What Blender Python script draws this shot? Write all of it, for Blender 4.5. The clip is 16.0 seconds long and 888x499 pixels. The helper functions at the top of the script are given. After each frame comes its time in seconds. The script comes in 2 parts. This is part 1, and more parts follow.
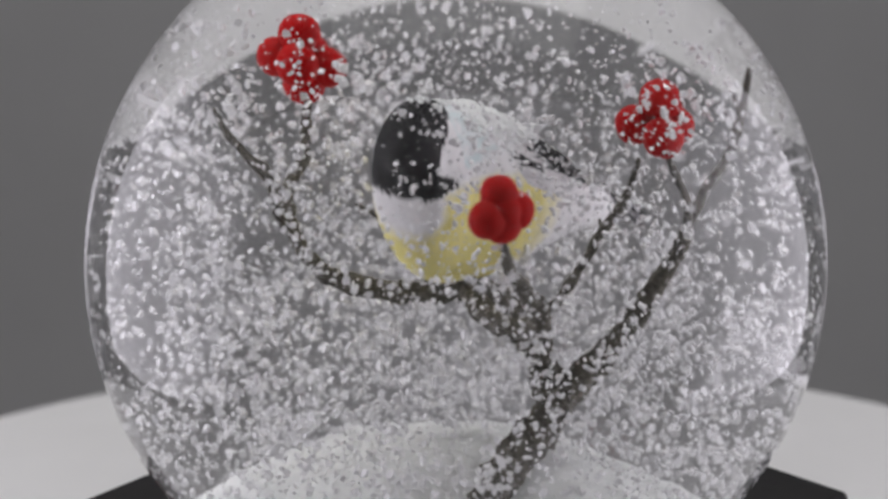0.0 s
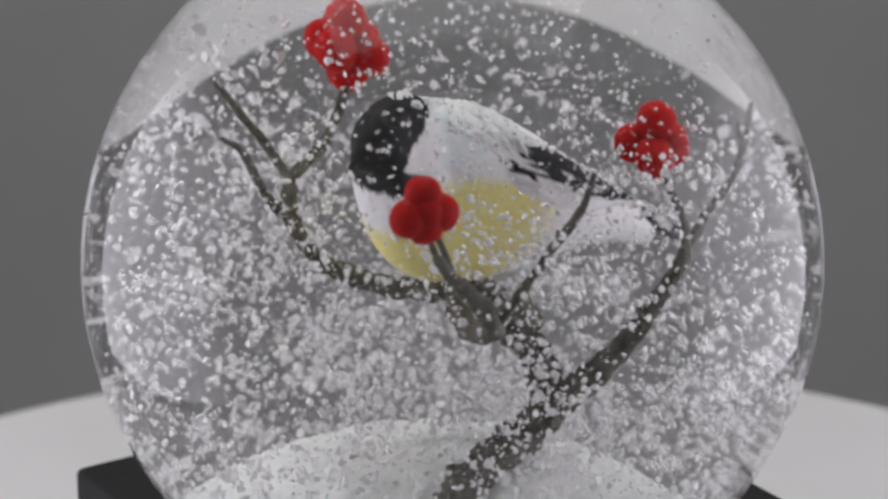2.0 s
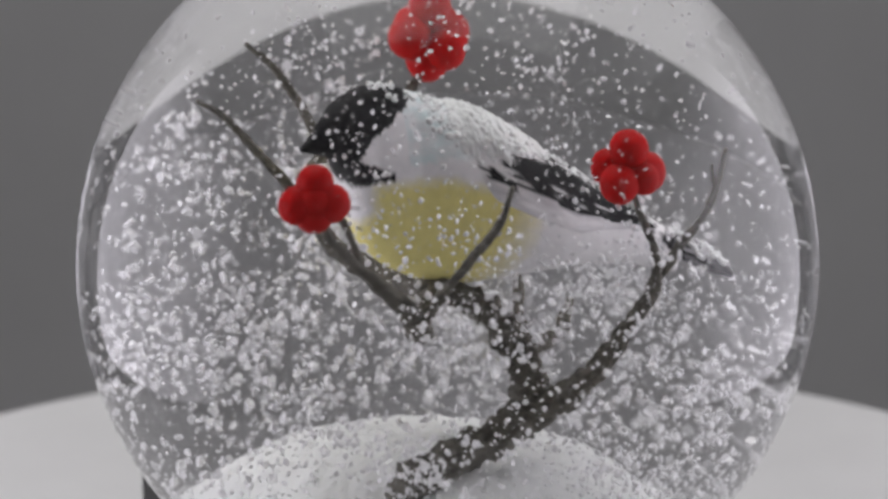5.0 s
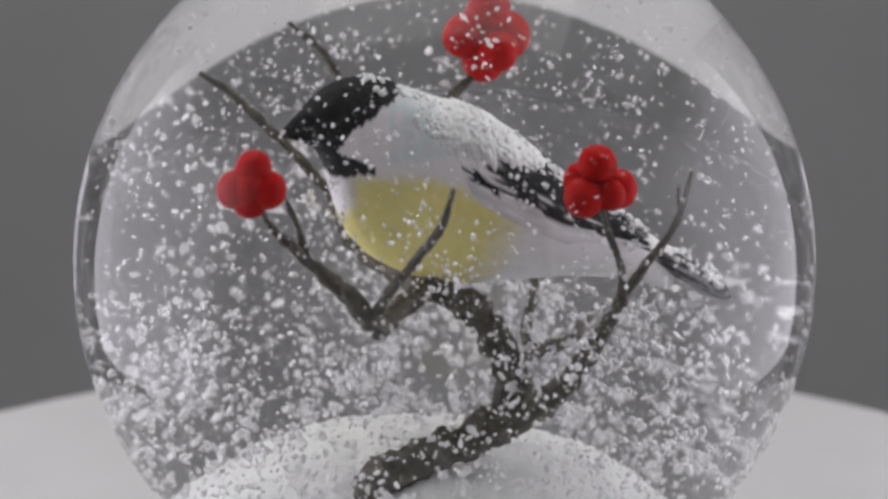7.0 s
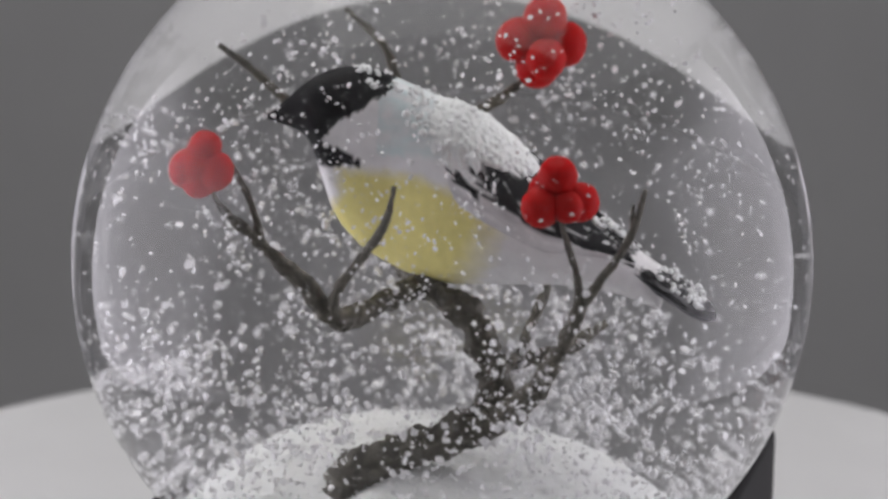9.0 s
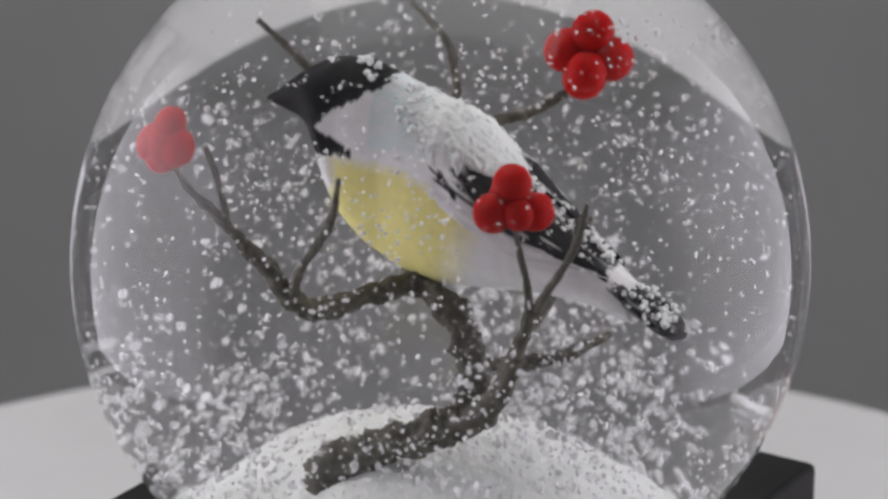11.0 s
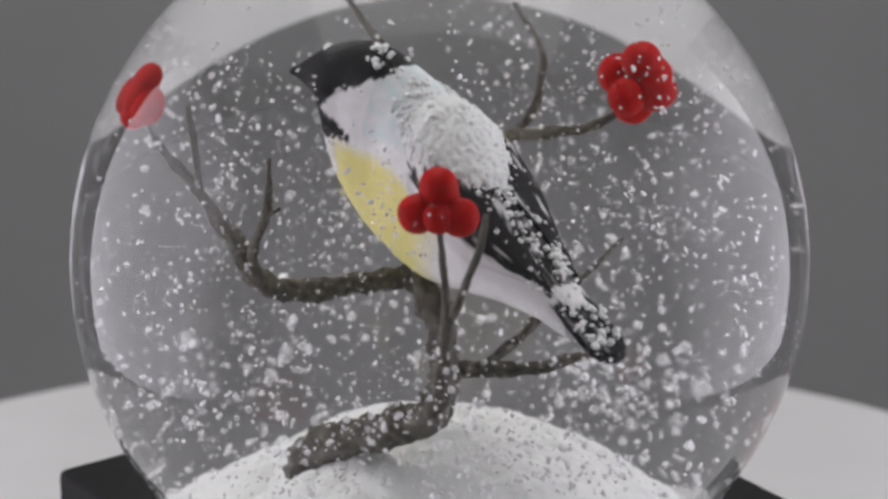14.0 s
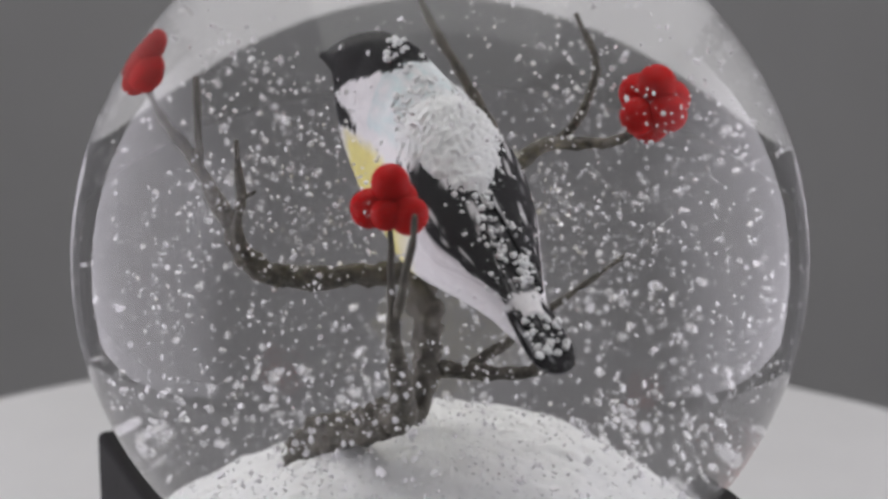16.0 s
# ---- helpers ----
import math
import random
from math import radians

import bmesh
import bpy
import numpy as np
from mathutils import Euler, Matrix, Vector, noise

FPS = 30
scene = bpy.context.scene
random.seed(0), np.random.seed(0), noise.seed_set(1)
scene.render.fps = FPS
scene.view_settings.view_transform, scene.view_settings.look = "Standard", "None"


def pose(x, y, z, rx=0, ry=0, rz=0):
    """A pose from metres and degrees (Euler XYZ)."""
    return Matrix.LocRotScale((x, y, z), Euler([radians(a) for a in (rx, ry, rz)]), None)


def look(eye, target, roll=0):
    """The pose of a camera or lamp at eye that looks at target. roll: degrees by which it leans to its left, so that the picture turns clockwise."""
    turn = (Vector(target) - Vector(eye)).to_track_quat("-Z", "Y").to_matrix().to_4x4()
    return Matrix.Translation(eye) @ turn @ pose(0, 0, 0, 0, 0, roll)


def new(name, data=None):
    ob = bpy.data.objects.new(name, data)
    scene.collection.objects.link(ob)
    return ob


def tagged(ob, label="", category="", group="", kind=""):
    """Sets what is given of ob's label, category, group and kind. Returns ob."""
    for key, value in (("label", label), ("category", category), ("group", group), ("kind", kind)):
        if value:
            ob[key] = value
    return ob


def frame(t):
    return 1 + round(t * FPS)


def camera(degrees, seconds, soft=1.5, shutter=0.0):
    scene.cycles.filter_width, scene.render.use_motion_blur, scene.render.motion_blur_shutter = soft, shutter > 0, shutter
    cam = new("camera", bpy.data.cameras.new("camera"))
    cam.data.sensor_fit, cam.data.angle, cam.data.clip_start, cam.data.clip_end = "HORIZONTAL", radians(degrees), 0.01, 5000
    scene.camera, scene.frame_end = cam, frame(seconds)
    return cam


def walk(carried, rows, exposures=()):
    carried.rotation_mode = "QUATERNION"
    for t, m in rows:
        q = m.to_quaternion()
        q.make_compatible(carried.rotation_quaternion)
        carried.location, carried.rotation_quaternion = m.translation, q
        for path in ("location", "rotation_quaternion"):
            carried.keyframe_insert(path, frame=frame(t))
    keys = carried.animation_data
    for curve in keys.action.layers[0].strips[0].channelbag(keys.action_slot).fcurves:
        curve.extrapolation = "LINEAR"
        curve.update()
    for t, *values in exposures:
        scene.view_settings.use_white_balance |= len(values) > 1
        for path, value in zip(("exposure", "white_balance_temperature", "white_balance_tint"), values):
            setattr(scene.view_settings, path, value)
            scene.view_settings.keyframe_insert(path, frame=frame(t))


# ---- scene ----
# A snow globe with a bird on a bare tree turns slowly on a white turntable.
SECONDS = 16.0
SPIN = 7.308            # degrees a second, clockwise from above
CX, CY = 0.37, -1.77    # globe centre from the turning axis at the start, millimetres
BASE_H = 33.0           # height of the square block
SINK = 35.2             # globe centre above the block's top
ZC = BASE_H + SINK
R_OUT, R_IN = 50.0, 47.0
MM = 0.001


def spin_pose(t, x, y, z, lag=1.0, extra=0.0):
    """Pose at t of a point given in millimetres from the globe's centre."""
    a = radians(-SPIN * t)
    px, py = CX * math.cos(a) - CY * math.sin(a), CX * math.sin(a) + CY * math.cos(a)
    b = radians(-SPIN * t * lag + extra)
    qx, qy = x * math.cos(b) - y * math.sin(b), x * math.sin(b) + y * math.cos(b)
    return pose((px + qx) * MM, (py + qy) * MM, (ZC + z) * MM, 0, 0, math.degrees(b))


# ---- camera ----
cam = camera(17.17, SECONDS, soft=3.0, shutter=0.5)
cam.data.dof.use_dof, cam.data.dof.focus_distance, cam.data.dof.aperture_fstop = True, 0.390, 25.0
EL, PITCH, YAW, DIST = 0.34615, 0.34320, -0.00321, 400.0
EYE = Vector((0, -DIST * math.cos(EL), DIST * math.sin(EL) + ZC)) * MM
AIM = EYE + Vector((math.sin(YAW) * math.cos(PITCH), math.cos(YAW) * math.cos(PITCH), -math.sin(PITCH)))
walk(cam, [(0.0, look(EYE, AIM)), (SECONDS, look(EYE, AIM))], exposures=[(0.0, 0.0), (SECONDS, 0.0)])

# ---- light ----
world = bpy.data.worlds.new("studio_air")
scene.world = world
world.use_nodes = True
world.node_tree.nodes["Background"].inputs["Color"].default_value = (0.5, 0.5, 0.55, 1)
world.node_tree.nodes["Background"].inputs["Strength"].default_value = 0.15


def area_lamp(name, eye, target, sx, sy, watts, colour, fade, top=9.0):
    data = bpy.data.lights.new(name, "AREA")
    data.shape, data.size, data.size_y = "RECTANGLE", sx, sy
    data.energy, data.color = watts, colour
    data.use_nodes = True
    n, l = data.node_tree.nodes, data.node_tree.links
    geo, cut, ramp = n.new("ShaderNodeNewGeometry"), n.new("ShaderNodeSeparateXYZ"), n.new("ShaderNodeMapRange")
    ramp.interpolation_type = "SMOOTHSTEP"
    # output is ramped down at front and upper edges to soften the globe's reflections
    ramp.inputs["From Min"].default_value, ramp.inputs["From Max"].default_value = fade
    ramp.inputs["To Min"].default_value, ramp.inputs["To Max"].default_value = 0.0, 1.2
    l.new(geo.outputs["Parametric"], cut.inputs[0])
    l.new(cut.outputs["X"], ramp.inputs["Value"])
    high, both = n.new("ShaderNodeMapRange"), n.new("ShaderNodeMath")
    high.interpolation_type, both.operation = "SMOOTHSTEP", "MULTIPLY"
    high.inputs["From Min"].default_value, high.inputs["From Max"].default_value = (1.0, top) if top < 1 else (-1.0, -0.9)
    l.new(cut.outputs["Y"], high.inputs["Value"])
    l.new(ramp.outputs["Result"], both.inputs[0])
    l.new(high.outputs["Result"], both.inputs[1])
    l.new(both.outputs[0], n["Emission"].inputs["Strength"])
    ob = new(name, data)
    ob.matrix_world = look(eye, target)
    return ob


# unseen lamp added for top light, set back to keep its reflection out of view
area_lamp("overhead_fill", (-0.15, 0.62, 0.95), (0, 0.05, 0.02), 0.7, 0.22, 2.6, (1.0, 0.985, 0.96), (-1.0, -0.9))
# broad dim fill panel, unseen, added under the back half of the ceiling
area_lamp("ceiling_fill", (0, 0.33, 1.26), (0, 0.20, 0), 1.3, 0.7, 2.0, (1.0, 0.99, 0.98), (-1.0, -0.9))
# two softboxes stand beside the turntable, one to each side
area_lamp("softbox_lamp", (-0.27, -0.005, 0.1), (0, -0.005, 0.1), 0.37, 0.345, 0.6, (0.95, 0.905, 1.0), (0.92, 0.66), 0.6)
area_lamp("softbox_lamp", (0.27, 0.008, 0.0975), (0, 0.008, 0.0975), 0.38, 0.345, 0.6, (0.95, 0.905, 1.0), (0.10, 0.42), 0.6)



# ---- materials ----
def material(name):
    m = bpy.data.materials.new(name)
    m.use_nodes = True
    return m, m.node_tree.nodes, m.node_tree.links, m.node_tree.nodes["Principled BSDF"]


def grain(name, dark, light, scale, rough=0.6, bump=0.0, detail=6.0, fine=6.0, metal=0.0, spec=0.5, coat=0.0):
    """Two noises mix two colours and raise a fine relief."""
    m, n, l, p = material(name)
    tc = n.new("ShaderNodeTexCoord")
    a, b = n.new("ShaderNodeTexNoise"), n.new("ShaderNodeTexNoise")
    a.inputs["Scale"].default_value, b.inputs["Scale"].default_value = scale, scale * fine
    a.inputs["Detail"].default_value = b.inputs["Detail"].default_value = detail
    mix, ramp = n.new("ShaderNodeMath"), n.new("ShaderNodeValToRGB")
    mix.operation = "ADD"
    half = n.new("ShaderNodeMath")
    half.operation = "MULTIPLY"
    half.inputs[1].default_value = 0.5
    ramp.color_ramp.elements[0].position, ramp.color_ramp.elements[1].position = 0.3, 0.7
    ramp.color_ramp.elements[0].color, ramp.color_ramp.elements[1].color = (*dark, 1), (*light, 1)
    for tex in (a, b):
        l.new(tc.outputs["Object"], tex.inputs["Vector"])
    l.new(a.outputs["Fac"], mix.inputs[0])
    l.new(b.outputs["Fac"], mix.inputs[1])
    l.new(mix.outputs[0], half.inputs[0])
    l.new(half.outputs[0], ramp.inputs["Fac"])
    l.new(ramp.outputs["Color"], p.inputs["Base Color"])
    p.inputs["Roughness"].default_value, p.inputs["Metallic"].default_value = rough, metal
    p.inputs["Specular IOR Level"].default_value = spec
    p.inputs["Coat Weight"].default_value = coat
    if bump:
        bn = n.new("ShaderNodeBump")
        bn.inputs["Strength"].default_value, bn.inputs["Distance"].default_value = 0.6, bump
        l.new(half.outputs[0], bn.inputs["Height"])
        l.new(bn.outputs["Normal"], p.inputs["Normal"])
    return m


def painted(name, rough, bump, scale=900.0):
    """Paint whose colour is laid on the mesh by hand, with a fine brush grain."""
    m, n, l, p = material(name)
    at, tc = n.new("ShaderNodeAttribute"), n.new("ShaderNodeTexCoord")
    at.attribute_name = "paint"
    tex = n.new("ShaderNodeTexNoise")
    tex.inputs["Scale"].default_value, tex.inputs["Detail"].default_value = scale, 5
    l.new(tc.outputs["Object"], tex.inputs["Vector"])
    hsv, rng = n.new("ShaderNodeHueSaturation"), n.new("ShaderNodeMapRange")
    rng.inputs["To Min"].default_value, rng.inputs["To Max"].default_value = 0.85, 1.1
    l.new(tex.outputs["Fac"], rng.inputs["Value"])
    l.new(rng.outputs["Result"], hsv.inputs["Value"])
    l.new(at.outputs["Color"], hsv.inputs["Color"])
    l.new(hsv.outputs["Color"], p.inputs["Base Color"])
    bn = n.new("ShaderNodeBump")
    bn.inputs["Strength"].default_value, bn.inputs["Distance"].default_value = 0.5, bump
    l.new(tex.outputs["Fac"], bn.inputs["Height"])
    l.new(bn.outputs["Normal"], p.inputs["Normal"])
    p.inputs["Roughness"].default_value = rough
    p.inputs["Specular IOR Level"].default_value = 0.2
    return m


def clear(name, ior, colour):
    m, n, l, p = material(name)
    g = n.new("ShaderNodeBsdfGlass")
    g.inputs["IOR"].default_value, g.inputs["Roughness"].default_value = ior, 0.0
    g.inputs["Color"].default_value = (*colour, 1)
    l.new(g.outputs["BSDF"], n["Material Output"].inputs["Surface"])
    n.remove(p)
    return m


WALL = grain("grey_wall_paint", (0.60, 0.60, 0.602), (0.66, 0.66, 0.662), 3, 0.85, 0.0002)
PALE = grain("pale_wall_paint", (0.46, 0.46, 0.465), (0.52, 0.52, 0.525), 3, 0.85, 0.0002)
CHALKY = grain("white_wall_paint", (0.74, 0.74, 0.74), (0.8, 0.8, 0.8), 3, 0.85, 0.0002)
TABLE = grain("grey_table", (0.25, 0.25, 0.252), (0.3, 0.3, 0.302), 6, 0.6, 0.0002)
WHITE = grain("white_lacquer", (0.74, 0.74, 0.74), (0.8, 0.8, 0.8), 12, 0.45, 0.00005)
BLACK = grain("black_wood", (0.012, 0.012, 0.013), (0.022, 0.021, 0.022), 60, 0.6, 0.00004, spec=0.12)
GLASS = clear("clear_glass", 1.5, (0.985, 0.985, 0.985))
WATER = clear("clear_liquid", 1.331 / 1.5, (0.985, 0.985, 0.99))
SNOW = grain("resin_snow", (0.76, 0.775, 0.765), (0.85, 0.865, 0.855), 260, 0.65, 0.0002, fine=5)
FLAKE = grain("snow_flake", (0.76, 0.76, 0.77), (0.84, 0.84, 0.84), 900, 0.35)
GLITTER = grain("silver_glitter", (0.88, 0.88, 0.9), (0.97, 0.97, 0.97), 900, 0.2, metal=0.3, spec=1.0)
BARK = grain("brown_bark", (0.03, 0.027, 0.02), (0.15, 0.138, 0.108), 420, 0.62, 0.0016, fine=3)
BERRY = grain("red_berry", (0.36, 0.0, 0.0), (0.50, 0.0005, 0.002), 150, 0.5, 0.0001, spec=0.08)
PLUMAGE = painted("painted_plumage", 0.65, 0.00012)


# ---- building helpers ----
def part(name, bm, mat, parent, label="", smooth=True, origin=(0, 0, 0), kind=""):
    """Links a bmesh in millimetres from the globe's centre as one mesh under parent."""
    bmesh.ops.translate(bm, verts=bm.verts, vec=-Vector(origin))
    bmesh.ops.scale(bm, verts=bm.verts, vec=(MM, MM, MM))
    me = bpy.data.meshes.new(name)
    bm.to_mesh(me)
    bm.free()
    me.materials.append(mat)
    if smooth:
        me.polygons.foreach_set("use_smooth", [True] * len(me.polygons))
    ob = new(name, me)
    ob.parent = parent
    return tagged(ob, label, kind=kind)


def grid_faces(bm, rings, close_v=True):
    """Skins rings of points of equal count."""
    vs = [[bm.verts.new(p) for p in ring] for ring in rings]
    n = len(rings[0])
    for a, b in zip(vs, vs[1:]):
        for i in range(n if close_v else n - 1):
            j = (i + 1) % n
            bm.faces.new((a[i], a[j], b[j], b[i]))
    return vs


def revolve(profile, seg=96):
    """A turned form from (radius, height) pairs, closed at both ends."""
    bm = bmesh.new()
    rings = [[(max(r, 1e-4) * math.cos(2 * math.pi * k / seg), max(r, 1e-4) * math.sin(2 * math.pi * k / seg), z)
              for k in range(seg)] for r, z in profile]
    vs = grid_faces(bm, rings)
    bm.faces.new(vs[0][::-1])
    bm.faces.new(vs[-1])
    bmesh.ops.recalc_face_normals(bm, faces=bm.faces)
    return bm


def spline(points, steps=7):
    """Catmull-Rom through (x, y, z, radius)."""
    p = [Vector(q) for q in points]
    p = [p[0] * 2 - p[1]] + p + [p[-1] * 2 - p[-2]]
    out = []
    for i in range(1, len(p) - 2):
        a, b, c, d = p[i - 1:i + 3]
        for k in range(steps):
            u = k / steps
            out.append(0.5 * (2 * b + (c - a) * u + (2 * a - 5 * b + 4 * c - d) * u * u + (3 * b - a - 3 * c + d) * u ** 3))
    out.append(p[-2])
    return out


def bough(points, seg=14, knots=0.12, seed=0.0, steps=12):
    """A knotty tapering tube."""
    path = spline(points, steps)
    bm, rings = bmesh.new(), []
    side = None
    for i, q in enumerate(path):
        a, b = path[max(i - 1, 0)].to_3d(), path[min(i + 1, len(path) - 1)].to_3d()
        d = (b - a).normalized()
        if side is None:
            side = d.orthogonal().normalized()
        side = (side - d * side.dot(d)).normalized()
        up = d.cross(side)
        ring = []
        for k in range(seg):
            w = 2 * math.pi * k / seg
            o = side * math.cos(w) + up * math.sin(w)
            c = q.to_3d()
            f = 1 + knots * 2 * noise.noise((c + o * q[3]) * 0.55 + Vector((seed, 0, 0))) + knots * noise.noise((c + o * q[3]) * 1.6)
            ring.append(c + o * max(q[3], 0.12) * f)
        rings.append(ring)
    vs = grid_faces(bm, rings)
    bm.faces.new(vs[0][::-1])
    bm.faces.new(vs[-1])
    bmesh.ops.recalc_face_normals(bm, faces=bm.faces)
    return bm


def box(bm, x0, x1, y0, y1, z0, z1, bevel=0.0):
    made = bmesh.ops.create_cube(bm, size=1)["verts"]
    for v in made:
        v.co = Vector(((x0 + x1) / 2 + v.co.x * (x1 - x0), (y0 + y1) / 2 + v.co.y * (y1 - y0), (z0 + z1) / 2 + v.co.z * (z1 - z0)))
    if bevel:
        es = list({e for v in made for e in v.link_edges})
        bmesh.ops.bevel(bm, geom=es, offset=bevel, segments=3, affect="EDGES", profile=0.5)


# ---- studio ----
def slab(name, mat, x0, x1, y0, y1, z0, z1, label, category, kind="structure"):
    bm = bmesh.new()
    box(bm, x0, x1, y0, y1, z0, z1)
    return tagged(part(name, bm, mat, None, smooth=False), label, category, kind=kind)


slab("table", TABLE, -900, 900, -700, 750, -380, -350, "dark grey matt table under the white turntable", "table")
slab("wall_north", WALL, -900, 900, 750, 780, -380, 1300, "plain mid-grey studio wall behind the globe", "wall")
# unseen walls and ceiling added to close the room; tones tuned for bounced light
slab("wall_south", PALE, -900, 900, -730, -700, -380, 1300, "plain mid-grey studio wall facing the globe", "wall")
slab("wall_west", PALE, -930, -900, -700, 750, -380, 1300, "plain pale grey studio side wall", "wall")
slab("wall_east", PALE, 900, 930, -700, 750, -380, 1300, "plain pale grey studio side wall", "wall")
slab("ceiling", CHALKY, -900, 900, -700, 750, 1300, 1330, "plain white studio ceiling", "ceiling")


# ---- turntable ----
MOVERS = []


def thing(name, origin, label, category, group="", data=None, kind=""):
    """An Empty that turns with the table; origin in millimetres from the globe's centre."""
    ob = tagged(new(name, data), label, category, group, kind)
    MOVERS.append((ob, origin))
    return ob


DISC = (2.8 - CX, -4.4 - CY)
TURN_O = (DISC[0], DISC[1], -ZC)
turntable = thing("turntable", TURN_O, "round white lacquered rotating display turntable", "turntable")
bm = revolve([(0, -350), (110, -350), (112, -348), (112, -5), (111, -4)], 160)
part("pedestal", bm, WHITE, turntable)
bm = revolve([(0, -4), (136, -4), (138.4, -3.4), (139.2, -2), (138.8, -0.6), (137.8, 0), (0, 0)], 160)
part("disc", bm, WHITE, turntable)

# ---- snow globe ----
GLOBE_O = (0, 0, -ZC)
globe = thing("snow_globe", GLOBE_O, "round clear liquid-filled glass globe on a square black wooden block", "snow globe")
bm = bmesh.new()
box(bm, -39.2, 39.2, -39.2, 39.2, -ZC, -SINK, 1.1)
bmesh.ops.rotate(bm, verts=bm.verts, cent=(0, 0, 0), matrix=Matrix.Rotation(radians(48.1), 3, "Z"))
bmesh.ops.translate(bm, verts=bm.verts, vec=(0.23, 0.03, 0))
part("base", bm, BLACK, globe, "square black-painted wooden base block", smooth=False, origin=GLOBE_O)


def ball(r, low, seg=256, rings=160):
    """A ball cut flat at the height low."""
    a0 = math.asin(low / r)
    prof = [(0, low)] + [(r * math.cos(a0 + (math.pi / 2 - a0) * k / rings), r * math.sin(a0 + (math.pi / 2 - a0) * k / rings))
                        for k in range(rings + 1)]
    return revolve(prof, seg)


for nm, r, low, mat, lab in (("glass_ball", R_OUT, -42.0, GLASS, "thick clear glass ball"),
                             ("liquid", R_IN, -40.0, WATER, "clear liquid filling the ball")):
    ob = part(nm, ball(r, low), mat, globe, lab, origin=GLOBE_O)
    ob.visible_shadow = False


def mound_z(x, y):
    r2 = (x + 1.0) ** 2 + (y + 3.0) ** 2
    dip = 1.7 * math.exp(-((x - 3.4) ** 2 + (y + 15.0) ** 2) / 22)
    fall = 0.016 * min(12.0, max(0.0, -y - 5)) ** 2
    n = noise.noise(Vector((x, y, 3)) * 0.09) * 0.9 + noise.noise(Vector((x, y, 9)) * 0.5) * 0.4
    return -18.5 - 0.0092 * r2 - 0.0000042 * r2 * r2 - 0.02 * max(0.0, r2 - 750) - dip - fall + n * min(1.0, r2 / 60)


MOUND_O = (0, 0, -SINK)
mound = thing("snow_mound", MOUND_O, "white granular resin snow mound inside the globe", "snow", kind="stuff")
bm, rings = bmesh.new(), []
for i in range(1, 61):
    r = 33.0 * (i / 60)
    ring = []
    for k in range(180):
        x, y = r * math.cos(math.pi * k / 90), r * math.sin(math.pi * k / 90)
        wall = -math.sqrt(46.4 ** 2 - r * r)
        ring.append((x, y, max(mound_z(x, y) + random.uniform(-0.22, 0.22), wall)))
    rings.append(ring)
rings.append([(x * 0.8, y * 0.8, -SINK - 0.3) for x, y, z in rings[-1]])
vs = grid_faces(bm, rings)
bm.faces.new(vs[0])
bm.faces.new(vs[-1])
bmesh.ops.recalc_face_normals(bm, faces=bm.faces)
part("snow_body", bm, SNOW, mound, origin=MOUND_O, kind="stuff")


def grains(spots, seed):
    """Rough little lumps at (place, radius), joined."""
    rnd, verts, faces = random.Random(seed), [], []
    base = bmesh.new()
    bmesh.ops.create_icosphere(base, subdivisions=1, radius=1)
    pts = [v.co.copy() for v in base.verts]
    base.verts.index_update()
    tri = [[v.index for v in f.verts] for f in base.faces]
    base.free()
    for c, r in spots:
        k = len(verts)
        turn = Euler([rnd.uniform(0, 6.3) for _ in range(3)]).to_matrix()
        sx = Vector((r * rnd.uniform(0.7, 1.3), r * rnd.uniform(0.7, 1.3), r * rnd.uniform(0.6, 1.1)))
        verts += [turn @ Vector((q.x * sx.x, q.y * sx.y, q.z * sx.z)) * rnd.uniform(0.9, 1.1) + Vector(c) for q in pts]
        faces += [[k + i for i in f] for f in tri]
    me = bpy.data.meshes.new("grains")
    me.from_pydata(verts, [], faces)
    bm = bmesh.new()
    bm.from_mesh(me)
    bpy.data.meshes.remove(me)
    return bm


spots = []
for _ in range(4200):
    r, a = 30.5 * math.sqrt(random.random()), random.uniform(0, 2 * math.pi)
    x, y = r * math.cos(a), r * math.sin(a)
    spots.append(((x, y, mound_z(x, y) + random.uniform(-0.16, 0.02)), random.choice((0.1, 0.13, 0.17, 0.22)) * random.uniform(0.8, 1.25)))
part("snow_grains", grains(spots, 3), SNOW, mound, origin=MOUND_O, kind="stuff")

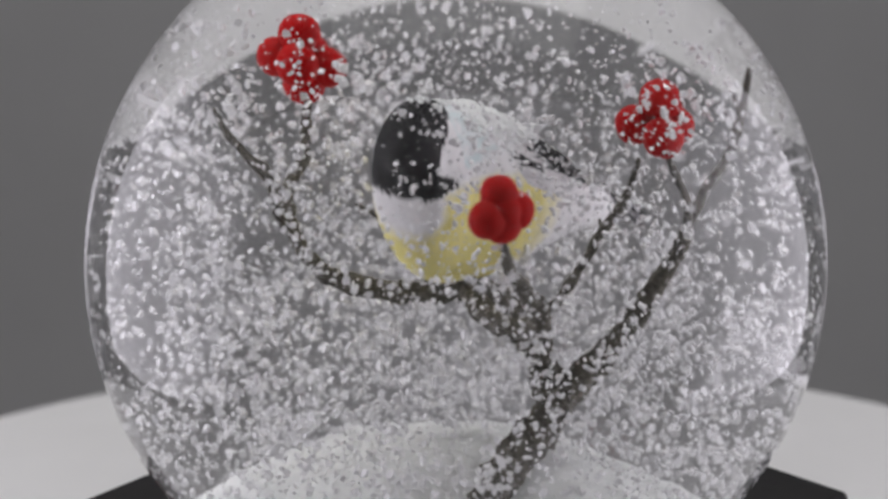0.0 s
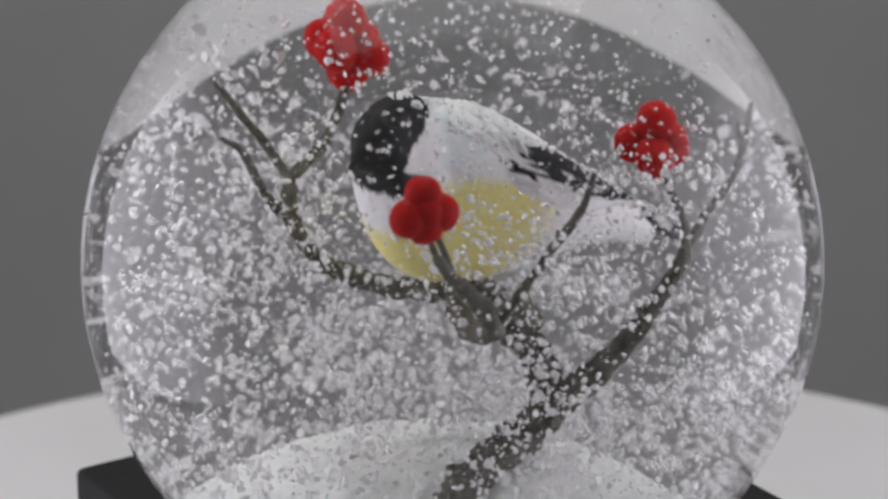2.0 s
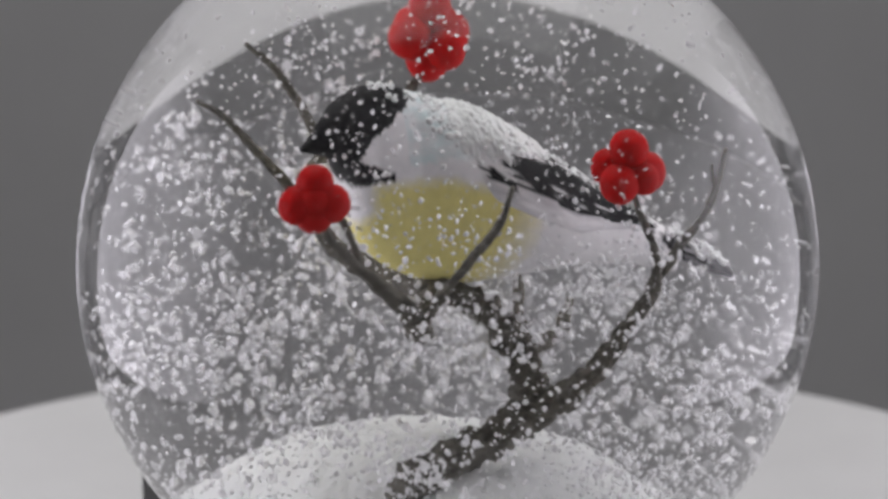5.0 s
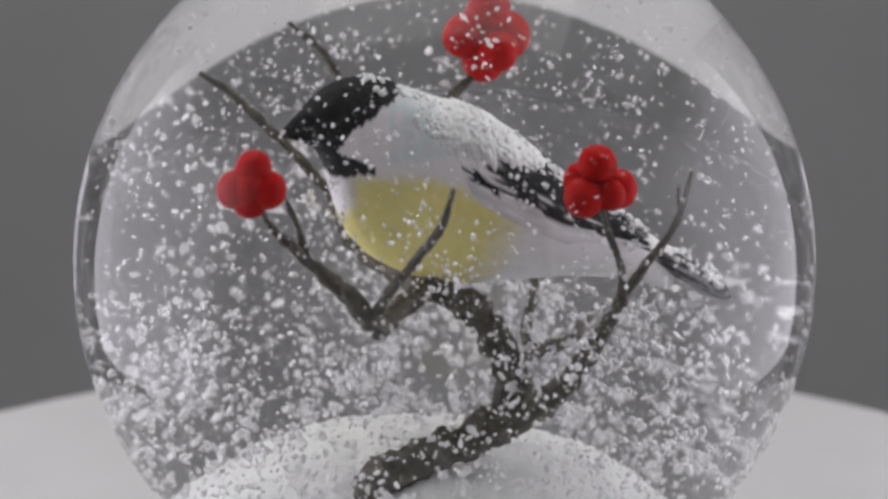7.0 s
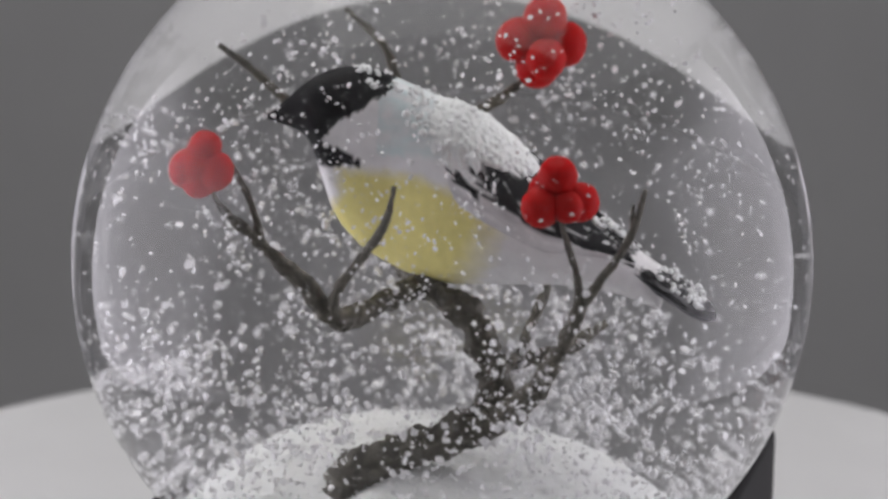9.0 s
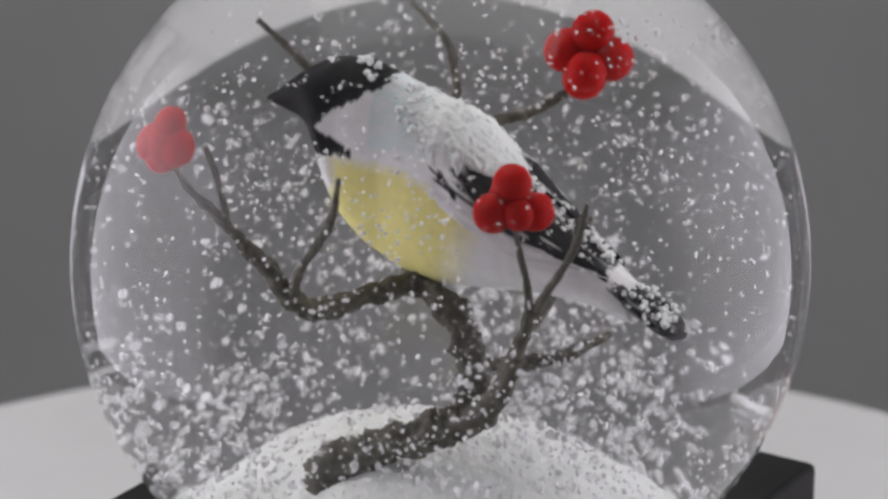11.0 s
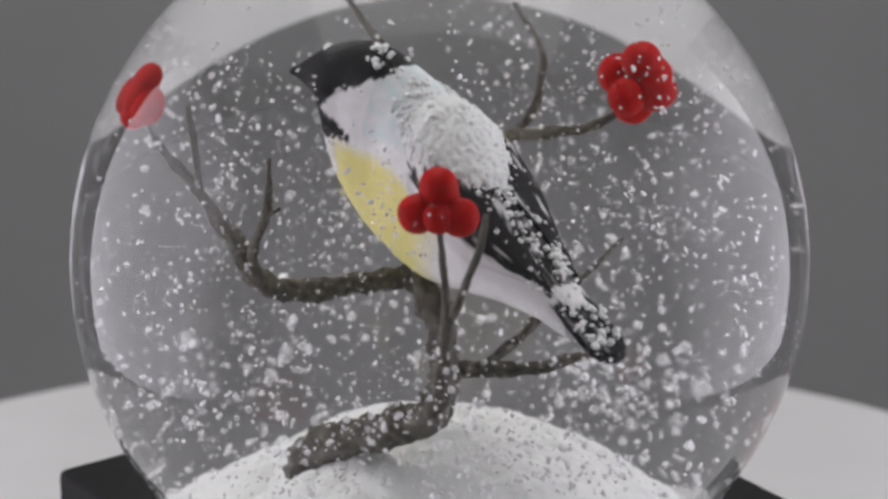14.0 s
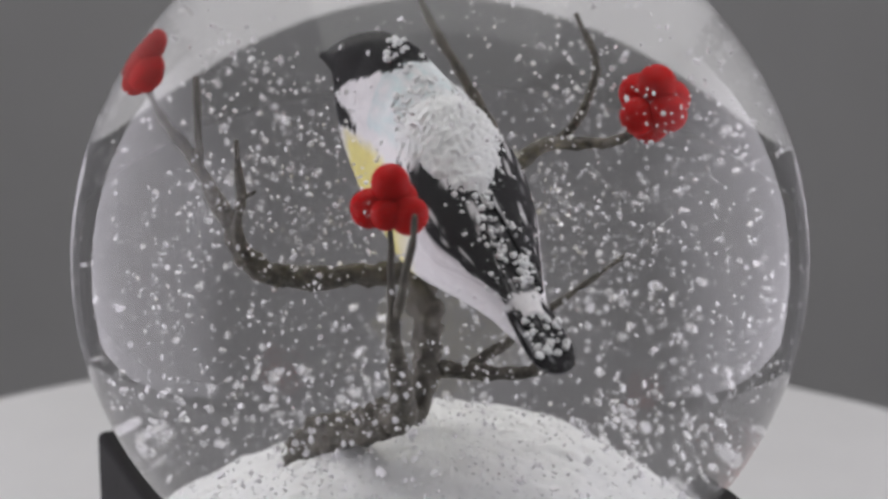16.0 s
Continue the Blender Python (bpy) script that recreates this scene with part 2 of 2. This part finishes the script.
# ---- tree ----
TREE_O = (4.4, -13.3, -21.0)
tree = thing("bare_tree", TREE_O, "brown resin bare tree with red berries in the snow mound", "tree")
BOUGHS = {
    "trunk": [(3.4, -12.8, -22.6, 2.05), (4.3, -11.6, -19.9, 1.95), (7.4, -6.3, -17.2, 1.8), (10.0, -0.6, -14.6, 1.8),
              (8.8, 2.2, -11.4, 1.64), (6.3, 1.8, -7.0, 1.56), (3.6, 0.2, -3.6, 1.48), (1.0, -2.8, -1.9, 1.39), (-1.5, -2.6, -1.5, 0.98)],
    "berry_branch": [(1.6, -3.5, -2.0, 1.15), (2.6, -7.5, -2.3, 1.2), (5.5, -13.0, -2.6, 1.2), (9.2, -17.0, -0.6, 1.18),
                     (7.9, -20.5, 3.6, 0.98), (5.9, -25.0, 8.2, 0.72), (5.4, -29.0, 12.2, 0.45), (5.3, -31.5, 16.0, 0.41)],
    "twig_m": [(9.2, -17.0, -0.6, 0.72), (12.0, -17.6, 3.4, 0.58), (16.0, -15.6, 9.5, 0.54), (18.5, -15.0, 13.0, 0.47), (20.2, -14.9, 17.6, 0.32)],
    "twig_spur": [(15.9, -15.7, 9.3, 0.4), (15.7, -14.9, 9.6, 0.3), (15.5, -14.1, 10.1, 0.2)],
    "twig_fork": [(28.3, 10.8, 11.8, 0.4), (27.9, 10.9, 13.0, 0.3), (27.8, 11.1, 14.2, 0.2)],
    "twig_s": [(6.2, -24.2, 7.4, 0.52), (5.0, -25.1, 12.0, 0.45), (2.6, -26.4, 15.9, 0.3)],
    "side_branch": [(9.6, -1.6, -15.2, 1.7), (12.6, 2.0, -13.0, 1.5), (16.6, 3.9, -8.8, 1.2), (20.2, 5.0, -3.8, 0.95), (22.9, 6.0, 0.8, 0.75),
                    (23.0, 5.8, 5.0, 0.48), (21.6, 5.0, 9.4, 0.37), (21.2, 4.5, 12.5, 0.31)],
    "twig_r": [(22.6, 5.9, 0.2, 0.6), (24.6, 7.8, 4.4, 0.54), (27.3, 9.6, 8.5, 0.48), (28.6, 11.2, 12.6, 0.44), (29.6, 12.0, 16.5, 0.28)],
    "low_branch": [(7.6, 2.2, -9.3, 1.04), (6.0, 6.2, -9.6, 0.88), (5.8, 10.6, -9.4, 0.76), (4.0, 14.0, -8.9, 0.64), (2.1, 17.0, -8.2, 0.40)],
    "twig_e": [(6.0, 6.0, -9.6, 0.63), (2.4, 8.6, -7.4, 0.59), (0.5, 11.0, -5.0, 0.52), (-4.0, 14.0, -2.4, 0.39), (-9.6, 16.6, 0.0, 0.24)],
    "far_branch": [(0.6, -2.6, -2.0, 1.12), (-3.2, -1.2, -2.8, 1.12), (-9.0, -1.0, -2.4, 1.04), (-13.8, -1.2, -0.4, 0.96), (-16.6, -0.6, 3.4, 0.88),
                   (-17.2, 2.4, 6.4, 0.76), (-15.4, 7.0, 8.2, 0.64), (-14.8, 12.0, 9.6, 0.52), (-14.4, 15.2, 11.6, 0.40)],
    "twig_k": [(-16.9, 1.8, 5.6, 0.54), (-19.6, 4.6, 8.0, 0.48), (-22.4, 5.0, 11.0, 0.44), (-24.0, 4.4, 13.4, 0.37), (-25.4, 1.4, 16.6, 0.24)],
    "twig_q": [(-16.2, -0.9, 2.4, 0.61), (-18.6, -4.0, 7.0, 0.54), (-19.6, -8.0, 11.4, 0.48), (-20.6, -11.6, 15.2, 0.37), (-22.4, -14.0, 17.2, 0.27)],
}
for i, (nm, pts) in enumerate(BOUGHS.items()):
    kind_name = "twig" if nm.startswith("twig") else ("trunk" if nm == "trunk" else "branch")
    part(kind_name, bough(pts, 24 if i == 0 else 12, 0.3 if i == 0 else 0.2, i * 7.0), BARK, tree, origin=TREE_O)


spots = []
for pts, n in ((BOUGHS["trunk"][:6], 40), (BOUGHS["side_branch"][:3], 10), (BOUGHS["far_branch"][4:7], 10), (BOUGHS["low_branch"], 6)):
    path = spline(pts, 12)
    for _ in range(n):
        q = random.choice(path)
        a = random.uniform(0.2, 2.9)
        flat = Vector((math.cos(a) * 0.8, random.uniform(-0.6, 0.2), abs(math.sin(a)))).normalized()
        spots.append((q.to_3d() + flat * q[3] * 0.98, random.choice((0.18, 0.26, 0.36))))
part("snow_dusting", grains(spots, 8), SNOW, tree, "white snow grains clinging to the bark", origin=TREE_O, kind="stuff")


def berry_cluster(centre, normal, size, lobes):
    """Berries pressed together; lobes: (across, up, out, share of size)."""
    c, n = Vector(centre), Vector(normal).normalized()
    u = Vector((0, 0, 1)).cross(n).normalized()
    v = n.cross(u)
    holder = None
    for x, y, z, share in lobes:
        bm = bmesh.new()
        bmesh.ops.create_icosphere(bm, subdivisions=4, radius=size * share)
        for q in bm.verts:
            q.co *= 1 + 0.05 * noise.noise(q.co * 0.6 + Vector((x * 9, y * 9, z * 9)))
        bmesh.ops.translate(bm, verts=bm.verts, vec=c + (u * x + v * y + n * z) * size)
        if holder is None:
            holder = part("berry_cluster", bm, BERRY, tree, "satin red berries pressed into a cluster", origin=TREE_O)
        else:
            part("berry", bm, BERRY, holder, origin=TREE_O)


def ring_of(n, turn, wide, out=0.0, share=1.0):
    return [(wide * math.cos(radians(turn + 360 * k / n)), wide * math.sin(radians(turn + 360 * k / n)), out, share) for k in range(n)]


berry_cluster((-14.9, 17.0, 14.8), (0.95, -0.25, 0.15), 1.98, [(0.1, -0.5, 1.15, 0.98), (0.1, 0.1, -1.25, 0.95)] + ring_of(4, 80, 1.15, 0, 1.06))
berry_cluster((5.1, -32.3, 17.9), (0.64, -0.77, 0.2), 2.1, [(0, 0, 0.25, 1.05), (0.15, -0.2, -0.5, 0.8), (0.05, 1.0, 0, 1.05), (-0.92, -0.25, 0, 1.1), (0.92, -0.15, 0.05, 1.1), (0, -0.75, 0, 1.05)])
berry_cluster((21.0, 4.6, 13.9), (0.98, 0.08, 0.0), 2.15, [(0, 1.05, 0, 1.03), (1.1, -0.5, 0.2, 1.03), (-1.1, -0.45, 0.1, 1.03), (0.1, -0.4, 0.75, 0.85), (0, -0.2, -1.25, 0.97)])

# ---- bird ----
HX, HY = -0.503, -0.864          # the way the bird faces
MX, MY = 4.65, 3.15


def curve(table, s):
    for (a, p), (b, q) in zip(table, table[1:]):
        if s >= b:
            u = (s - a) / (b - a)
            return p + (q - p) * u
    return table[-1][1]


# the body bows to one side between beak and tail
LINE = [(24, 0.0), (21, -0.5), (18, -1.4), (15, -2.2), (10, -2.6), (5, -2.5), (0, -2.0), (-8, -0.8), (-16, 0.0), (-30, 0.0)]


def bird_point(s, w, z):
    off = curve(LINE, min(s, 24))
    w, z = w + off, z + 0.25 * off
    return (MX + HX * s - HY * w, MY + HY * s + HX * w, z)


TOP = [(23.2, 16.3), (21.3, 18.2), (19.5, 19.9), (17.7, 21.0), (16, 21.7), (13, 21.8), (10, 20.6), (6, 18.6), (1, 15.7), (-3.6, 12.3), (-8, 8.6),
       (-12, 5.4), (-15, 3.2), (-18, 1.0)]
BOT = [(23.2, 16.0), (20.6, 15.1), (19.0, 14.4), (18.3, 13.2), (17.8, 11.5), (17.1, 8.4), (15.6, 4.6), (12.7, 1.6), (8.6, -0.6), (4, -1.5), (-1.8, -1.1), (-7.5, -0.9),
       (-13.3, -1.6), (-18, -3.4)]
WID = [(23.2, 0.15), (22, 0.75), (21, 1.25), (20, 1.9), (18.5, 3.2), (17, 4.2), (14, 4.9), (10, 5.5), (5, 7.2), (0, 7.8), (-5, 6.8), (-10, 4.9), (-15, 3.2), (-18, 2.2)]


def smoothed(table, s):
    return sum(curve(table, min(23.2, max(-18, s + d))) for d in (-0.8, -0.4, 0, 0.4, 0.8)) / 5


def mixed(a, b, f):
    f = min(1.0, max(0.0, f))
    return tuple(p + (q - p) * f for p, q in zip(a, b))


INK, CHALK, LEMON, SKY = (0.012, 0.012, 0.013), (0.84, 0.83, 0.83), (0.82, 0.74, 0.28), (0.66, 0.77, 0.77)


def plumage(s, w, z, side):
    """Paint on the body by place along, across and up."""
    j = noise.noise(Vector((s, w, z)) * 0.9) * 0.5 + noise.noise(Vector((s * 0.6, w * 2, z * 2))) * 0.6
    fray = 0.35 * noise.noise(Vector((s * 1.2, w * 2.6, z * 2.6)))
    col = CHALK
    yel = min((16.0 + max(0.0, 9.0 - z) * 0.6 + 0.4 * j - s) / 1.6, (12.7 - 0.34 * max(0, 7 - s) + 0.5 * j - z) / 1.3, (s + 3.0 - (6 - z) * 0.45 + j) / 5.0)
    col = mixed(col, LEMON, yel)
    crest, keel = smoothed(TOP, s), smoothed(BOT, s)
    if -15.4 + j < s < -3.0 + 1.2 * j and z > keel + (crest - keel) * 0.8:
        return mixed(INK, (0.3, 0.3, 0.3), noise.noise(Vector((s * 0.5, w * 4, 5))) * 1.6)
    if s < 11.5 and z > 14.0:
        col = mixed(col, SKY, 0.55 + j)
    cap = curve([(24, 12.0), (18.2, 13.6), (17.3, 15.3), (16.5, 16.2), (15.6, 17.2), (12.9, 18.9), (9.9, 20.5), (8.6, 23), (-20, 23)], min(s, 24))
    if z > cap + j * 0.5 + fray:
        col = INK
    if s > 13.2 and 12.0 + (17.5 - s) * 0.16 + fray < z < 13.2 + (s - 13.2) * 0.48 + fray:
        col = INK
    return col


def loft(rows, ring, paint, seg):
    """A closed skin whose rings are given by ring(s, k)."""
    bm = bmesh.new()
    lay = bm.verts.layers.float_color.new("paint")
    rings = [[ring(s, 2 * math.pi * k / seg) for k in range(seg)] for s in rows]
    vs = grid_faces(bm, [[bird_point(*q) for q in rg] for rg in rings])
    for vrow, rrow in zip(vs, rings):
        for k, (v, q) in enumerate(zip(vrow, rrow)):
            v[lay] = (*paint(*q, k / seg), 1)
    bm.faces.new(vs[0][::-1])
    bm.faces.new(vs[-1])
    bmesh.ops.recalc_face_normals(bm, faces=bm.faces)
    return bm


def body_ring(s, a):
    t, b, w = smoothed(TOP, s), smoothed(BOT, s), smoothed(WID, s)
    zc = b + (t - b) * 0.48
    z = math.sin(a)
    return (s, w * math.cos(a), zc + ((t - zc) if z > 0 else (zc - b)) * z)


BIRD_O = (4.0, 1.0, -1.5)
bird = thing("bird_figurine", BIRD_O, "painted black-capped yellow-flanked small bird figurine on the branch", "bird figurine")
body_rows = [23.2 - 41.2 * (i / 170) for i in range(171)]
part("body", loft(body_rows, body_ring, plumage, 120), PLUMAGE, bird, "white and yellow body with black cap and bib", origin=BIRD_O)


def wing(sign):
    """A folded wing laid against the flank and back."""
    def ring(u, a):
        s = 7.0 - 22.8 * u
        wide = min(1.0, (u / 0.16) ** 0.5) * min(1.0, ((1 - u) / 0.4 + 0.01) ** 0.65)
        zt, wd = smoothed(TOP, s), smoothed(WID, s)
        mid_ang = radians(42)
        half = radians(43) * min(1.0, wide)
        f = math.cos(a)
        ang = mid_ang + half * f * (1.0 if f > 0 else 0.5 + 0.5 * min(1.0, u / 0.6))
        b = smoothed(BOT, s)
        zc = b + (zt - b) * 0.48
        rise = min(1.0, u / 0.3)
        out = 1.0 - 0.04 * (1 - rise) + rise * (0.055 + 0.05 * u) * (0.4 + 0.6 * max(0, math.sin(a))) * (1 - 0.5 * abs(f)) + (0.0 if math.sin(a) > 0 else -0.12)
        return (s, sign * wd * math.cos(ang) * out, zc + (zt - zc) * math.sin(ang) * out + 0.5 * u)

    def paint(s, w, z, k):
        f = math.cos(2 * math.pi * k)
        u = (7 - s) / 22.8
        streak = noise.noise(Vector((s * 0.2, f * 8, sign * 3))) + 0.6 * noise.noise(Vector((s * 0.5, f * 20, 4)))
        if f < -0.42 + 0.22 * streak - 0.2 * u:
            return mixed(CHALK, (0.42, 0.4, 0.42), 0.25 + 0.6 * streak)
        if f > 0.45 + 0.25 * streak and s > -3.0 + 2 * streak:
            return CHALK
        edge = 0.15 + 0.2 * streak - 0.2 * f
        if u < edge:
            return CHALK
        fade = max(0.0, 1 - (u - edge) * 4)
        return mixed(INK, (0.66, 0.66, 0.66), (streak - 0.36 + 0.4 * fade) * 5)
    return loft([i / 60 for i in range(61)], ring, paint, 72)


for sgn in (-1, 1):
    part("wing", wing(sgn), PLUMAGE, bird, "folded black wing with white feather edges", origin=BIRD_O)


def tail_ring(s, a):
    u = (-12 - s) / 12.0
    z = 3.4 - 7.4 * u - 0.4 * u * u
    tip = math.sqrt(max(0.02, 1 - max(0.0, (u - 0.72) / 0.285) ** 2))
    notch = 1 + 0.05 * math.sin(a * 9 + 1)
    return (s, (2.3 + 0.75 * u) * tip * notch * math.cos(a), z + (1.5 - 0.5 * u) * tip * math.sin(a))


def tail_paint(s, w, z, k):
    line = noise.noise(Vector((s * 0.25, w * 3.2, 1))) + 0.5 * noise.noise(Vector((s, w * 7, 2)))
    if s > -16.6 + line:
        return mixed(CHALK, (0.35, 0.34, 0.36), 0.3 + line)
    return mixed(INK, (0.34, 0.34, 0.35), (line - 0.25) * 3) if k < 0.55 else mixed((0.3, 0.29, 0.31), INK, 0.5 + line)


part("tail", loft([-12 - 12 * i / 40 for i in range(41)], tail_ring, tail_paint, 48), PLUMAGE, bird, "black and grey tail feathers", origin=BIRD_O)


def crust_skin():
    """A lumpy layer of snow over the back; it dips under the feathers at its ragged hem."""
    bm, rows = bmesh.new(), []
    for i in range(100):
        s = 9.6 - 17.0 * i / 99
        t, b, wd = smoothed(TOP, s), smoothed(BOT, s), smoothed(WID, s)
        zc = b + (t - b) * 0.48
        lift = 1.0 + 0.075 * min(1.0, max(0.0, (7 - s) / 6.75))
        row = []
        for k in range(91):
            phi = radians(-76 + 152 * k / 90)
            c = Vector((s, wd * phi, 0))
            rag = noise.noise(c * 0.8) * 0.5 + noise.noise(c * 2.1 + Vector((0, 0, 4))) * 0.3
            edge = radians(curve([(10, 20), (8, 34), (5, 52), (1, 47), (-3, 32), (-6, 12), (-9, 0)], s)) + 0.3 * rag
            m = min(1.0, max(0.0, (edge - abs(phi - 0.06)) / 0.16)) * min(1.0, max(0.0, (s + 6.2 + 1.6 * rag) / 1.6))
            m *= min(1.0, max(0.0, (8.4 + 1.6 * rag - s) / 4.5))
            lump = 0.3 * abs(noise.noise(c * 1.3 + Vector((7, 0, 0)))) + 0.22 * abs(noise.noise(c * 2.9)) + 0.2 * abs(noise.noise(c * 5.5)) + random.uniform(-0.06, 0.06)
            high = -0.45 + m * (0.5 + lump * (1.5 if s < 4 else 0.8))
            out = lift + high / 7.5
            row.append((bird_point(s, wd * math.sin(phi) * out, zc + (t - zc) * math.cos(phi) * out), high))
        rows.append(row)
    vs = [[bm.verts.new(p) for p, _ in row] for row in rows]
    for i in range(99):
        for k in range(90):
            four = ((i, k), (i, k + 1), (i + 1, k + 1), (i + 1, k))
            if max(rows[p][q][1] for p, q in four) > -0.4:
                bm.faces.new([vs[p][q] for p, q in four])
    bmesh.ops.delete(bm, geom=[v for v in bm.verts if not v.link_faces], context="VERTS")
    bmesh.ops.recalc_face_normals(bm, faces=bm.faces)
    return bm


part("snow_layer", crust_skin(), SNOW, bird, "lumpy white snow layer on the back", origin=BIRD_O)

spots = []
for _ in range(300):
    s = random.uniform(-4.5, 8.5)
    w = random.gauss(0.06, 0.5) * smoothed(WID, s) * (0.75 if s > -1 else 0.6)
    spots.append((s, w, random.choice((0.18, 0.24, 0.3, 0.38))))
# thicker lumps along the ragged hem of the patch
for _ in range(190):
    side = random.choice((-1, 1))
    s = random.uniform(-4.5, 7.5)
    hem = (0.62 if s > 0 else 0.62 + 0.1 * s) * smoothed(WID, s)
    spots.append((s + random.gauss(0, 0.5), side * hem * random.uniform(0.72, 1.08), random.uniform(0.28, 0.55)))
for _ in range(60):
    s = random.uniform(-17, -3)
    spots.append((s, random.uniform(-0.85, 0.85) * smoothed(WID, s), random.choice((0.18, 0.24, 0.32))))
# clumps of a few grains on the wings
for _ in range(34):
    s = random.uniform(-15, -3)
    w = random.uniform(-0.85, 0.85) * smoothed(WID, s)
    for _ in range(random.randint(2, 5)):
        spots.append((s + random.gauss(0, 0.45), w + random.gauss(0, 0.4), random.uniform(0.28, 0.5)))
for _ in range(17):
    spots.append((random.uniform(9.5, 14.5), random.uniform(-2.0, 2.2), random.uniform(0.28, 0.5)))
for _ in range(46):
    spots.append((random.uniform(-22.8, -18), random.uniform(-2.3, 2.3), random.uniform(0.22, 0.52)))
crust = []
for s, w, r in spots:
    if s < -17.5:
        z = 3.4 - 7.8 * (-12 - s) / 12 + 1.15
    else:
        wd, t, b = smoothed(WID, s), smoothed(TOP, s), smoothed(BOT, s)
        zc = b + (t - b) * 0.48
        f = min(1.0, abs(w) / wd)
        z = zc + (t - zc) * math.sqrt(1 - f * f) + (0.3 if s < 4 else -0.05)
    crust.append((bird_point(s, w, z), r))
part("snow_crust", grains(crust, 5), SNOW, bird, "white snow grains stuck on the back", origin=BIRD_O, kind="stuff", smooth=False)

# ---- drifting flakes ----
FLURRIES = []


def flurry(count, seed, wide, tall, big):
    """A loose patch of small tilted flakes and glitter round the origin."""
    rnd = random.Random(seed)
    bm = bmesh.new()
    for _ in range(count):
        r, a = wide * math.sqrt(rnd.random()), rnd.uniform(0, 2 * math.pi)
        c = Vector((r * math.cos(a), r * math.sin(a), rnd.uniform(-tall, tall)))
        size = rnd.choice((0.06, 0.07, 0.08, 0.09, 0.11, 0.12, 0.16, 0.2, 0.25, 0.3, 0.36, 0.43)) * rnd.uniform(0.8, 1.2) * big
        m = Euler([rnd.uniform(0, 6.3) for _ in range(3)]).to_matrix()
        n = rnd.choice((5, 6, 7))
        long = rnd.uniform(0.9, 1.25)
        ring = [m @ Vector((long * size * rnd.uniform(0.6, 1.25) * math.cos(2 * math.pi * k / n), size * rnd.uniform(0.6, 1.2) * math.sin(2 * math.pi * k / n), 0)) for k in range(n)]
        nrm = m @ Vector((0, 0, size * 0.3))
        lo, hi = [bm.verts.new(c + p - nrm) for p in ring], [bm.verts.new(c + p * 0.8 + nrm) for p in ring]
        made = [bm.faces.new(lo[::-1]), bm.faces.new(hi)]
        for k in range(n):
            made.append(bm.faces.new((lo[k], lo[(k + 1) % n], hi[(k + 1) % n], hi[k])))
        if size < 0.13:
            for f in made:
                f.material_index = 1
    return bm


def room_at(z, wide, tall):
    return math.sqrt(max(0.0, 46.0 ** 2 - (abs(z) + tall) ** 2)) - wide


rnd = random.Random(23)
# falling patches settle early, drifting ones sink from above, hanging ones stay to the end
for kind_of, number, each, wide, tall, big in (("falling", 420, 46, 5.0, 3.6, 1.22), ("drifting", 110, 22, 5.0, 4.0, 0.8), ("hanging", 200, 20, 5.0, 4.0, 0.7)):
    for i in range(number):
        if kind_of == "falling":
            z0, speed = -25 + 45 * rnd.random() ** 1.45, rnd.uniform(1.5, 4.2)
        elif kind_of == "drifting":
            z0, speed = rnd.uniform(4, 33), rnd.uniform(0.5, 1.5)
        else:
            z0, speed = (-14 + 31 * rnd.random() if i % 5 else rnd.uniform(2, 34)), rnd.uniform(0.03, 0.5)
        r = room_at(z0, wide, tall) * rnd.random() ** (0.5 if kind_of == "falling" else 0.42)
        a = rnd.uniform(0, 2 * math.pi)
        ob = part("snow_flurry", flurry(each, i + 1000 * len(FLURRIES), wide, tall, big), FLAKE, None, smooth=False)
        ob.data.materials.append(GLITTER)
        tagged(ob, "white flakes drifting in the globe's liquid", "snow flakes", "drifting flakes", "stuff")
        FLURRIES.append((ob, max(0.5, r), a, z0, speed, rnd.uniform(0.88, 1.04), wide, tall))


def motions():
    times = [float(k) for k in range(int(SECONDS) + 1)]
    for ob, o in MOVERS:
        walk(ob, [(t, spin_pose(t, *o)) for t in times])
    for ob, r, a, z0, speed, lag, wide, tall in FLURRIES:
        rows = []
        for t in times:
            # patches slide inwards along the glass and sink into the mound
            z = max(-31.0, z0 - speed * t)
            q = min(r, max(0.5, room_at(z, wide, tall)))
            x, y = q * math.cos(a), q * math.sin(a)
            z = max(z, min(mound_z(x, y), mound_z(x * (1 + wide / q), y * (1 + wide / q))) - tall - 1.0)
            rows.append((t, spin_pose(t, x, y, z - 0.02 * t, lag)))
        walk(ob, rows)


motions()
